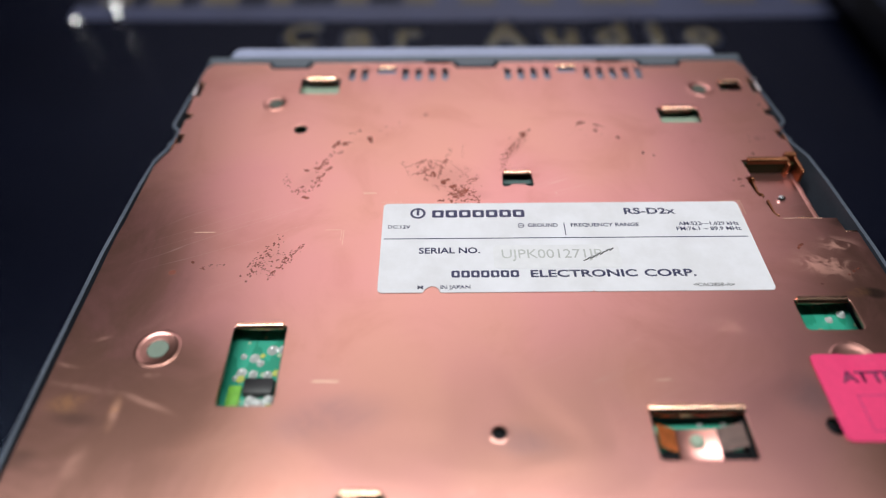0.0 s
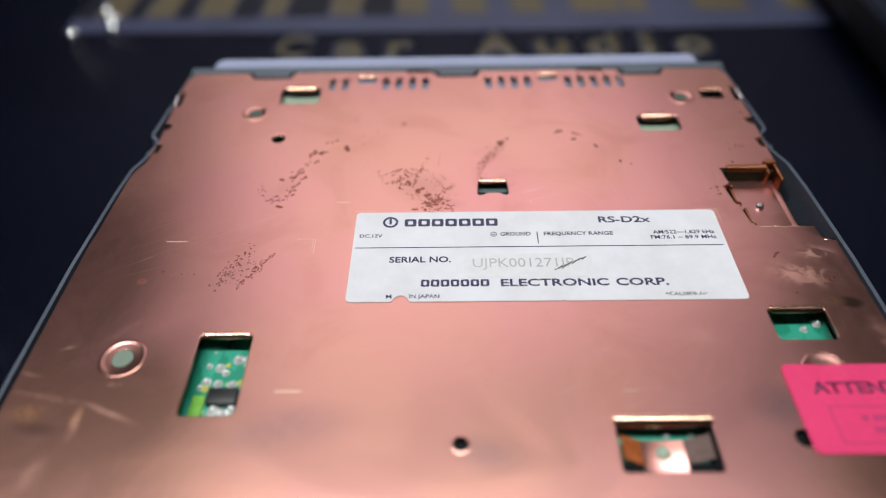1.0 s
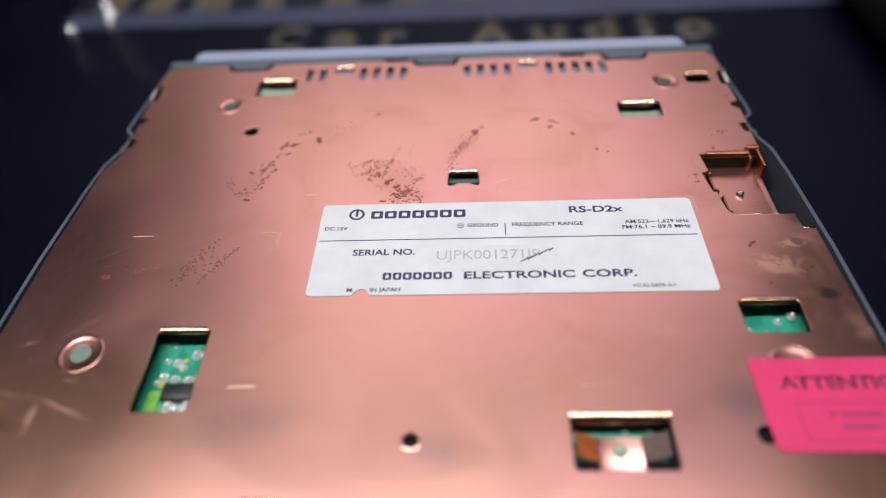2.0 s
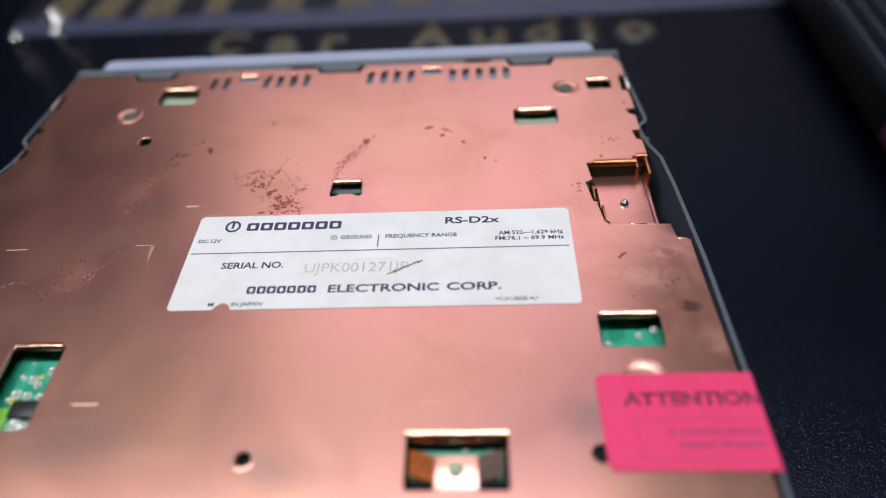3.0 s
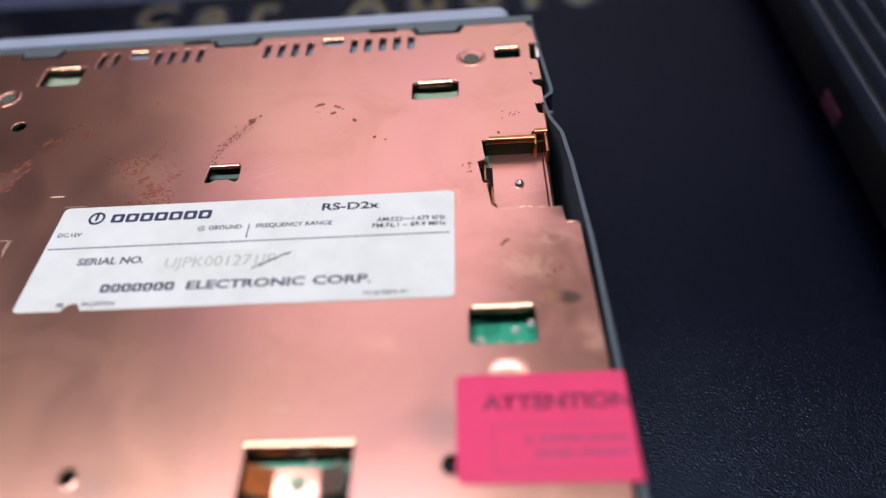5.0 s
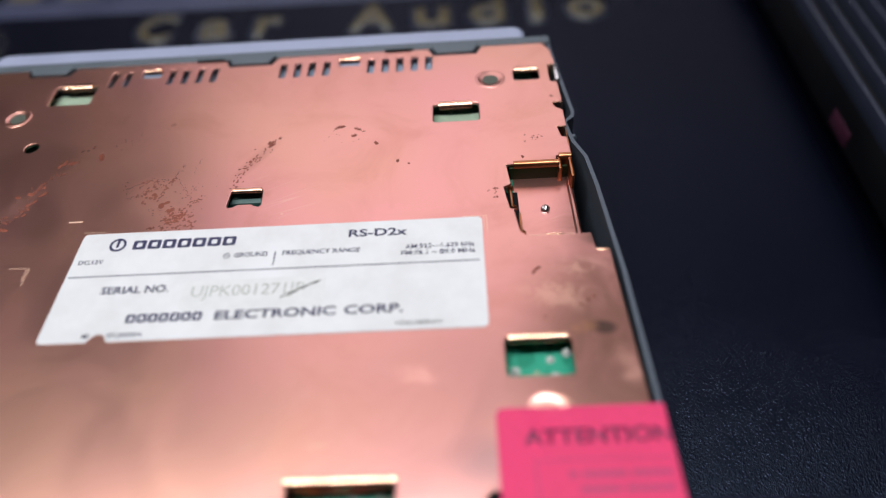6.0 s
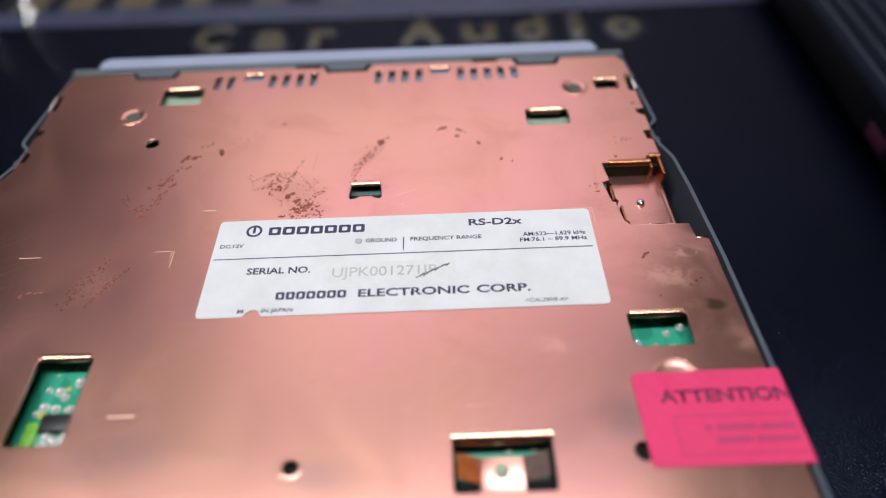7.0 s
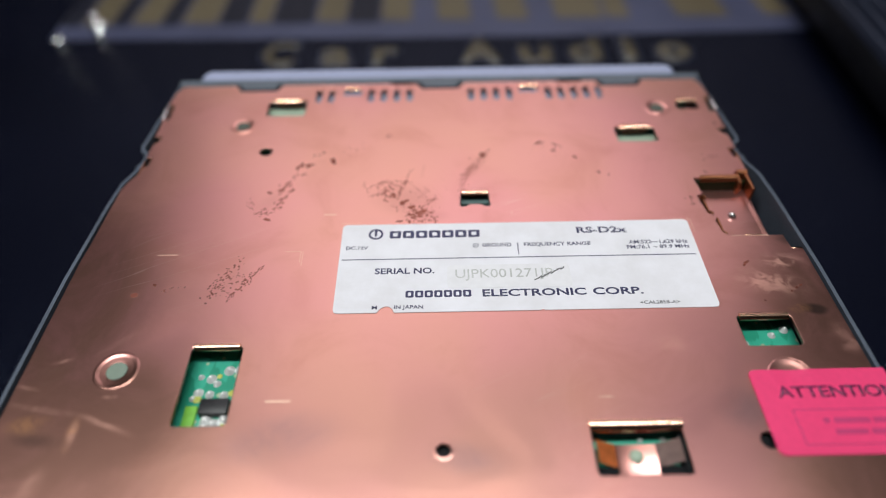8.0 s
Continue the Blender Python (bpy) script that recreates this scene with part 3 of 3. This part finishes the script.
# strap folded down into the rear window, with its rivet and its two flanks
SECTIONS = ((-123.4, 0.34), (-124.8, 0.30), (-126.4, 0.18), (-128.0, -0.1), (-129.6, -0.55), (-131.2, -1.1))


def strip_sheet(sections, columns):
    """A bent sheet: for each (y, drop) a row of (x, z) columns, the drop weighted by each column's third number; millimetres."""
    bm = bmesh.new()
    rows = [[bm.verts.new((x * MM, y * MM, (z + dz * w) * MM)) for x, z, w in columns] for y, dz in sections]
    for a, b in zip(rows, rows[1:]):
        for k in range(len(columns) - 1):
            bm.faces.new((a[k], a[k + 1], b[k + 1], b[k]))
    return bm


folded = part("folded_strap", strip_sheet(SECTIONS, ((32.2, 46.9, 1), (32.8, 46.65, 1), (39.4, 46.65, 1), (40.0, 46.9, 1))), COPPER, base_plate, "copper strap folded into the window")
# reflected orange is painted on the left flank, shade on the right
part("strap_flank", strip_sheet(SECTIONS[:4], ((28.2, 49.6, 0.1), (28.9, 49.0, 0.2), (32.2, 46.9, 1))), plain("copper_orange_reflection", (0.62, 0.17, 0.05), 0.4, 0.3, 700, 0.35), folded, "strap flank coloured with orange light reflected between copper faces")
part("strap_flank", strip_sheet(SECTIONS[:4], ((40.0, 46.9, 1), (43.4, 48.9, 0.2), (44.3, 49.6, 0.1))), plain("shaded_brown_copper", (0.17, 0.11, 0.10), 0.5, 0.4, 700, 0.25), folded, "strap flank with shade in its dull brown colour")
# near-black blocks in place of the shade at the window's corners and sides
for x0, x1 in ((27.2, 32.0), (40.2, 45.6)):
    part("corner_shade_block", box(x0, x1, -133.5, -127.9, 45.9, 47.3, 0.2), DARK, base_plate)
for x0, x1 in ((26.2, 28.0), (44.6, 46.8)):
    part("corner_shade_block", box(x0, x1, -131.5, -121.8, 45.9, 48.2, 0.2), DARK, base_plate)
part("rivet", lathe([(1.5, 46.55), (1.35, 47.1), (0.9, 47.5), (0.35, 47.62), (0, 47.6)], 36.1, -125.8, 20), PALE_GREEN, folded, "pale green lacquered rivet")

# steel side walls
RIGHT = [(85.6, 2.0), (86.5, -9.0), (86.9, -14.0), (88.3, -29.6), (87.9, -31.4), (85.8, -33.4), (85.9, -36.0), (86.5, -40.6), (88.4, -46.0), (89.0, -56.0), (89.3, -80.0), (89.8, -110.0), (89.9, -165.0)]
RIGHT = narrowed(RIGHT)
LEFT = [(-x, y) for x, y in RIGHT]
for pts in (RIGHT[::-1], LEFT):
    part("side_wall", strip(pts, 1.0, 49.6, 0.9), STEEL, stereo, "grey zinc plated side wall")
for s in (1, -1):
    part("side_tab", box(*sorted((s * 82.9, s * 84.1)), -17.4, -10.2, 44.0, 50.7, 0.3), BRIGHT_STEEL, stereo, "bright steel tab")
    part("side_dimple", lathe([(0, 49.2), (0.5, 49.1), (0.8, 48.6), (0.8, 44.0)], s * 84.8, -38.0, 16), STEEL, stereo)
for s in (1, -1):
    for x0, x1, y in ((81.0, 83.7, -26.1), (81.0, 83.3, -35.7), (81.6, 83.6, -9.8)) + (((84.2, 87.0, -74.8),) if s > 0 else ()):
        part("edge_fold", box(*sorted((s * x0, s * x1)), y, y + 0.45, 46.5, 50.05, 0.15), BRIGHT_COPPER, base_plate)
    part("edge_fold", box(*sorted((s * 82.9, s * 83.3)), -45.5, -36.5, 44.0, 49.95, 0.15), DULL_COPPER, base_plate)
part("rear_wall", box(-88.4, 88.4, -165.6, -164.6, 1.0, 49.0, 0.3), STEEL, stereo)
part("top_cover", box(-88.2, 88.2, -164.4, 2.0, 0.2, 1.2, 0.3), STEEL, stereo)

# front: grey flange with three hooks over the plate, and the lavender nose
part("front_flange", box(-83.4, 83.7, 0.9, 4.2, 1.5, 50.4, 0.7, 3), FLANGE, stereo, "grey plastic front flange")
for a, b in ((-63.4, -50.8), (-6.2, 6.8), (50.8, 63.6)):
    sheet("front_hook", [[(a - 0.4, 2.4), (a + 1.4, -1.9), (b - 1.4, -1.9), (b + 0.4, 2.4)]], 50.6, 1.6, 0.3, FLANGE, stereo)
for x0, x1 in ((-15.4, -7.6), (37.8, 45.6)):
    part("flange_slit", box(x0, x1, 0.55, 1.2, 49.6, 50.5, 0.1), DARK, stereo)
part("front_shelf", box(-82.0, 82.0, -6.0, 0.8, 46.4, 47.6, 0.2), SHELF, stereo)
part("front_shelf", box(32.4, 52.0, -10.6, -6.05, 46.4, 47.6, 0.2), SHELF, stereo)
for x0, x1, y0, y1 in ((-31.2, -24.0, -6.4, -1.0), (24.4, 32.2, -6.6, -1.4)):
    part("shelf_rib", box(x0, x1, y0, y1, 47.0, 49.0, 0.2), SHELF, stereo)
sheet("front_panel", [rounded(-77.8, 77.4, 3.0, 11.6, 3.6, 6)], 49.7, 46.5, 1.9, BEZEL, stereo, "lavender grey plastic front panel")

# circuit board and what shows through the windows
board = part("circuit_board", box(-78, 78, -162, -6.5, 44.2, 45.8, 0.2), BOARD, stereo, "green circuit board with solder joints")
for x, y, r in ((66.0, -99.6, 0.8), (73.2, -101.2, 1.0), (72.6, -97.4, 0.7), (-46.2, -104.0, 1.0), (-44.0, -103.8, 0.9), (-49.6, -106.0, 0.9), (-48.2, -107.2, 0.7), (-51.6, -109.4, 0.9), (-49.2, -109.8, 0.8), (-46.2, -110.0, 0.8)):
    part("solder_joint", lathe([(r * 1.3, 45.75), (r, 46.05), (r * 0.5, 46.0 + r * 0.8), (0, 46.1 + r)], x, y, 12), SOLDER, board)
rng = random.Random(4)
for x0, x1, y0, y1, n in ((62, 77, -104, -94, 3), (-55, -41, -112, -100, 4), (-51, -43, -120.5, -117, 6), (27, 45, -124, -119, 3), (3, 14, -59, -51, 4)):
    for _ in range(n):
        x, y, r = rng.uniform(x0, x1), rng.uniform(y0, y1), rng.uniform(0.45, 0.95)
        part("solder_joint", lathe([(r * 1.3, 45.75), (r, 46.05), (r * 0.5, 46.0 + r * 0.8), (0, 46.1 + r)], x, y, 12), SOLDER, board)
part("chip", box(-50.2, -44.2, -115.2, -111.6, 45.7, 47.6, 0.4), CHIP, board, "black chip")
part("film", box(-53.4, -50.8, -120.0, -112.6, 45.7, 46.3, 0.2), YELLOW_GREEN, board, "yellow green film")
for x, y, r in ((-48.6, -116.0, 1.1), (-46.9, -117.0, 1.3), (-45.0, -115.8, 1.0), (-45.4, -118.0, 0.9), (-49.4, -117.8, 0.8)):
    part("solder_joint", lathe([(r * 1.3, 45.75), (r, 46.1), (r * 0.55, 46.2 + r * 0.7), (0, 46.3 + r * 0.9)], x, y, 12), SOLDER, board)
# added blocks: pale green stands in for board lit through the windows
for x0, x1, y0, y1 in ((-54, -40, -18, -8), (51, 65, -33, -25)):
    part("window_fill", box(x0, x1, y0, y1, 45.7, 47.3, 0.4), PALE_GREEN, board, "added pale green block standing in for lit circuit board")

# added teal block brightens what shows through the small window
part("window_fill", box(3.6, 14.0, -54.6, -47.5, 45.7, 48.0, 0.4), plain("teal_tone", (0.075, 0.13, 0.13), 0.45, 0.0, 900, 0.15), board, "added teal block that lightens the small window")

for x, y, rad in ((-51.6, -110.9, 0.8), (-44.6, -109.6, 0.7), (-48.0, -105.4, 0.5), (-47.6, -116.4, 0.8), (-44.9, -116.8, 0.6)):
    part("flux_spot", lathe([(rad * 1.2, 45.78), (rad, 46.0), (0, 46.15)], x, y, 12), FLUX, board)

# rating label
lab = rounded(-24.9, 61.6, -92.4, -64.2, 1.1)
bite = [(-11.2, -92.4), (-11.6, -91.4), (-12.3, -90.7), (-13.2, -90.6), (-14.0, -91.0), (-14.7, -91.7), (-15.1, -92.4)]
lab = lab[:15] + [p for p in reversed(bite)] + [(21.6, -92.4), (22.0, -92.1), (22.5, -92.4)] + lab[15:]
label = sheet("rating_label", [lab], 50.16, 0.14, 0.03, LABEL, stereo, "white rating label with navy print and a torn rim")
Z = 50.165


def print_bar(x0, x1, y0, y1, material=INK, name="printed_rule"):
    return part(name, box(x0, x1, y0, y1, Z - 0.02, Z + 0.04, 0), material, label, smooth=False)


def word_blocks(x0, x1, base, cap, count, stroke):
    """A name shown as plain outlined blocks of its size."""
    w = (x1 - x0) / count
    for k in range(count):
        a, b = x0 + k * w + w * 0.07, x0 + (k + 1) * w - w * 0.07
        sheet("printed_block", [rounded(a, b, base, base + cap, 0.35, 2), rounded(a + stroke * 1.3, b - stroke * 1.3, base + stroke, base + cap - stroke, 0.2, 2)],
              Z + 0.04, 0.06, 0.0, INK, label)


sheet("printed_emblem", [ring(-16.5, -67.7, 1.85, 28), ring(-16.5, -67.7, 1.3, 28)], Z + 0.04, 0.06, 0.0, INK, label)
print_bar(-16.8, -16.2, -68.4, -66.4, name="printed_emblem")
word_blocks(-13.3, 9.4, -69.2, 2.5, 7, 0.62)
words("lettering", "RS-D2x", 33.3, 45.7, -68.4, 2.0, Z, INK, label, bold=0.022)
words("lettering", "DC.12V", -23.5, -18.2, -72.8, 1.05, Z, INK, label, bold=0.015)
sheet("printed_emblem", [ring(8.0, -72.1, 0.75, 20), ring(8.0, -72.1, 0.6, 20)], Z + 0.04, 0.06, 0.0, INK, label)
print_bar(7.6, 8.4, -72.18, -72.02)
words("lettering", "GROUND", 9.6, 16.7, -72.6, 1.15, Z, INK, label, bold=0.015)
print_bar(18.12, 18.36, -75.3, -71.4)
words("lettering", "FREQUENCY RANGE", 19.8, 36.0, -72.6, 1.15, Z, INK, label, bold=0.015)
words("lettering", "AM:522\u20141,629 kHz", 45.4, 59.7, -72.4, 1.15, Z, INK, label, bold=0.015)
words("lettering", "FM:76.1 ~ 89.9 MHz", 44.6, 59.8, -74.1, 1.15, Z, INK, label, bold=0.015)
print_bar(-24.2, 60.6, -76.34, -76.1)
words("lettering", "SERIAL NO.", -16.1, -2.1, -80.9, 1.75, Z, INK, label, bold=0.02)
sheet("number_strip", [rounded(0.9, 29.7, -85.7, -78.5, 1.2)], Z + 0.05, 0.08, 0.02, TAPE, label, "faded number strip")
words("lettering", "UJPK001271JP", 2.8, 25.6, -82.6, 2.7, Z + 0.045, GREY_INK, label)
for k in range(9):
    x, y = 21.6 + 0.8 * k, -83.3 + 0.42 * k
    stroke = box(-0.65, 0.65, -0.12 - 0.03 * (k % 3), 0.14, 0, 0.05, 0)
    stroke.transform(Matrix.Translation((x * MM, (y + 0.15 * math.sin(k * 2.1)) * MM, (Z + 0.05) * MM)) @ Matrix.Rotation(radians(30 + 14 * math.sin(k * 1.7)), 4, "Z"))
    part("pen_stroke", stroke, PEN, label, smooth=False)
word_blocks(-8.9, 6.4, -88.2, 2.0, 7, 0.45)
words("lettering", "ELECTRONIC", 8.8, 32.4, -88.2, 2.0, Z, INK, label, bold=0.022)
words("lettering", "CORP.", 34.0, 45.4, -88.2, 2.0, Z, INK, label, bold=0.022)
words("lettering", "M", -16.2, -15.0, -91.4, 1.0, Z, INK, label, bold=0.015)
words("lettering", "IN JAPAN", -11.2, -4.7, -91.4, 1.0, Z, INK, label, bold=0.015)
words("lettering", "<CAL2858-A>", 44.0, 52.9, -91.2, 0.9, Z, PEN, label, bold=0.01)

# pink sticker that runs over the rim and down the side
def drape(x, y, z):
    """Where a point of the flat sticker comes to lie: over the dome, and down past the rim; millimetres in, metres out."""
    d = math.hypot(x - 70.4, y + 110.6)
    z -= 0.4 * (1 - (d / 4.2) ** 2) ** 2 if d < 4.2 else 0.0
    if x > 89.8:
        z, x = z - (x - 89.8), 89.95 + 0.02 * (x - 89.8)
    return x * MM, y * MM, z * MM


bm = bmesh.new()
nx, ny = 62, 38
grid = []
for i in range(nx + 1):
    x = 61.7 + 31.0 * i / nx
    row = []
    for j in range(ny + 1):
        y = -109.1 - 18.7 * j / ny
        cx, cy = 63.1, (-110.5 if y > -118 else -126.4)
        off = math.hypot(x - cx, y - cy)
        if x < cx and abs(y + 118.45) > abs(cy + 118.45) and off > 1.4:
            row.append(bm.verts.new(drape(cx + (x - cx) * 1.4 / off, cy + (y - cy) * 1.4 / off, 50.18)))
        else:
            row.append(bm.verts.new(drape(x, y, 50.18)))
    grid.append(row)
for a, b in zip(grid, grid[1:]):
    for j in range(ny):
        bm.faces.new((a[j], b[j], b[j + 1], a[j + 1]))
ext = bmesh.ops.extrude_face_region(bm, geom=bm.faces[:])
bmesh.ops.translate(bm, verts=[v for v in ext["geom"] if isinstance(v, bmesh.types.BMVert)], vec=(0, 0, 0.08 * MM))
sticker = part("warning_sticker", bm, PINK, stereo, "bright pink warning sticker folded over the rim")
attention = words("lettering", "ATTENTION", 66.0, 90.0, -115.6, 2.5, 50.25, PINK_INK, sticker, bold=0.025)
for v in attention.data.vertices:
    v.co = drape(v.co.x / MM, v.co.y / MM, v.co.z / MM + 0.03)
for x0, x1, y0, y1 in ((67.4, 89.0, -118.55, -118.3), (67.4, 67.65, -125.8, -118.3), (67.4, 89.0, -125.9, -125.65)):
    part("printed_rule", box(x0, x1, y0, y1, 50.24, 50.3, 0), PINK_FAINT, sticker, smooth=False)
for x0, x1, y in ((72.6, 73.8, -120.8), (74.6, 81.6, -120.8), (82.2, 88.6, -120.8), (74.0, 80.2, -123.2), (80.9, 88.6, -123.2)):
    part("printed_block", box(x0, x1, y - 0.55, y + 0.55, 50.24, 50.3, 0), PINK_FAINT, sticker, smooth=False)

# ---- print on the bench top behind the stereo ----
band = sheet("banner", [[(-196, 125.5), (-60, 122.8), (60, 122.0), (196, 124.5), (205, 130), (208, 262), (-200, 262)]], 0.35, 0.35, 0.05, BAND)
tagged(band, "blue grey banner with large gold letters on the bench top", "banner")
# the feet of large gold letters, a few of them slanting, on darker grounds
for x0, x1, lean in ((-185, -170, 2), (-160, -145, 4), (-133, -115, 2), (-98.5, -87, 0), (-63.5, -48, 2), (-29, -13, -1), (0.5, 18, -3), (31.5, 48, -4), (62, 87, 0), (89, 101, 0), (126, 153, -6), (172, 186, -8), (197, 205, 0)):
    sheet("printed_block", [[(x0, 141), (x1, 140), (x1 + lean, 232), (x0 + lean, 235)]], 0.5, 0.14, 0.0, GOLD, band)
# dark blocks painted on the left, where the banner's sheen fades out
for x0, x1 in ((-197, -186), (-169, -161), (-144, -134), (-114, -99.5), (-86, -64.5), (-47, -30)):
    sheet("printed_block", [rounded(x0, x1, 139, 240, 1.5)], 0.45, 0.09, 0.0, NIGHT, band)
motto = tagged(new("printed_lettering"), "gold lettering printed on the navy bench top", "lettering")
SPOTS = [("C", -85, -69.5), ("a", -56, -42.5), ("r", -31, -19.5), ("A", 11, 30.5), ("u", 39.7, 55), ("d", 64, 79.5), ("i", 90.5, 96.5), ("o", 106.8, 122.5)]
for text, x0, x1 in SPOTS:
    words("halo", text, x0 - 2.2, x1 + 2.2, 96.9, 23.5, 0.02, HALO, motto, bold=0.06, thick=0.1)
    words("lettering", text, x0, x1, 98.9, 20.5, 0.14, GOLD, motto, bold=0.02, thick=0.1)

# bright metal studs beside the panel
def stud(x, y, r):
    ob = part("metal_stud", lathe([(r, 0.0), (r, 0.5), (r * 0.92, 1.1), (r * 0.75, 1.8), (r * 0.5, 2.4), (r * 0.25, 2.75), (0, 2.85)], 0, 0, 24), CHROME)
    ob.location = (x * MM, y * MM, 0.0)
    tagged(ob, "small bright metal stud on the navy bench top", "stud", "studs beside the panel")


for x, y, r in ((-176, 139.5, 4.6), (-171, 127.5, 2.8), (-191, 124.5, 3.4), (-182, 149, 3.0)):
    stud(x, y, r)

# ---- finned amplifier standing beside the stereo ----
amp = tagged(new("amplifier"), "black finned metal amplifier with a scrap of magenta tape", "amplifier")
amp.matrix_world = pose(0.1755, 0.0, 0.0, 0, 0, -2.5)
part("body", box(0, 120, -150, 260, 11, 25, 0.8), BLACK_ALLOY, amp)
part("foot_rail", box(8, 112, -145, 255, 0, 11.5, 0.8), BLACK_ALLOY, amp)
for k in range(17):
    x = 0.2 + 7.0 * k
    fin = box(x, x + 1.3, -150, 260, 24.0, 30.5, 0.4)
    part("fin", fin, FIN_EDGE, amp)
part("tape_scrap", box(-0.15, 0.1, -7.0, 6.0, 12.2, 17.6, 0.05), MAGENTA, amp, "scrap of magenta tape")

# ---- plain room round the bench ----
for name, x0, x1, y0, y1, z0, z1 in (("wall_north", -1350, 1350, 1552, 1650, -30, 1600), ("wall_south", -1350, 1350, -1050, -952, -30, 1600),
                                     ("wall_east", 1252, 1350, -951, 1551, -30, 1600), ("wall_west", -1350, -1252, -951, 1551, -30, 1600),
                                     ("ceiling", -1350, 1350, -1050, 1650, 1602, 1700)):
    tagged(part(name, box(x0, x1, y0, y1, z0, z1, 0), WALL, smooth=False), "plain dark painted " + name.split("_")[0] + " of the room", name.split("_")[0], kind="structure")
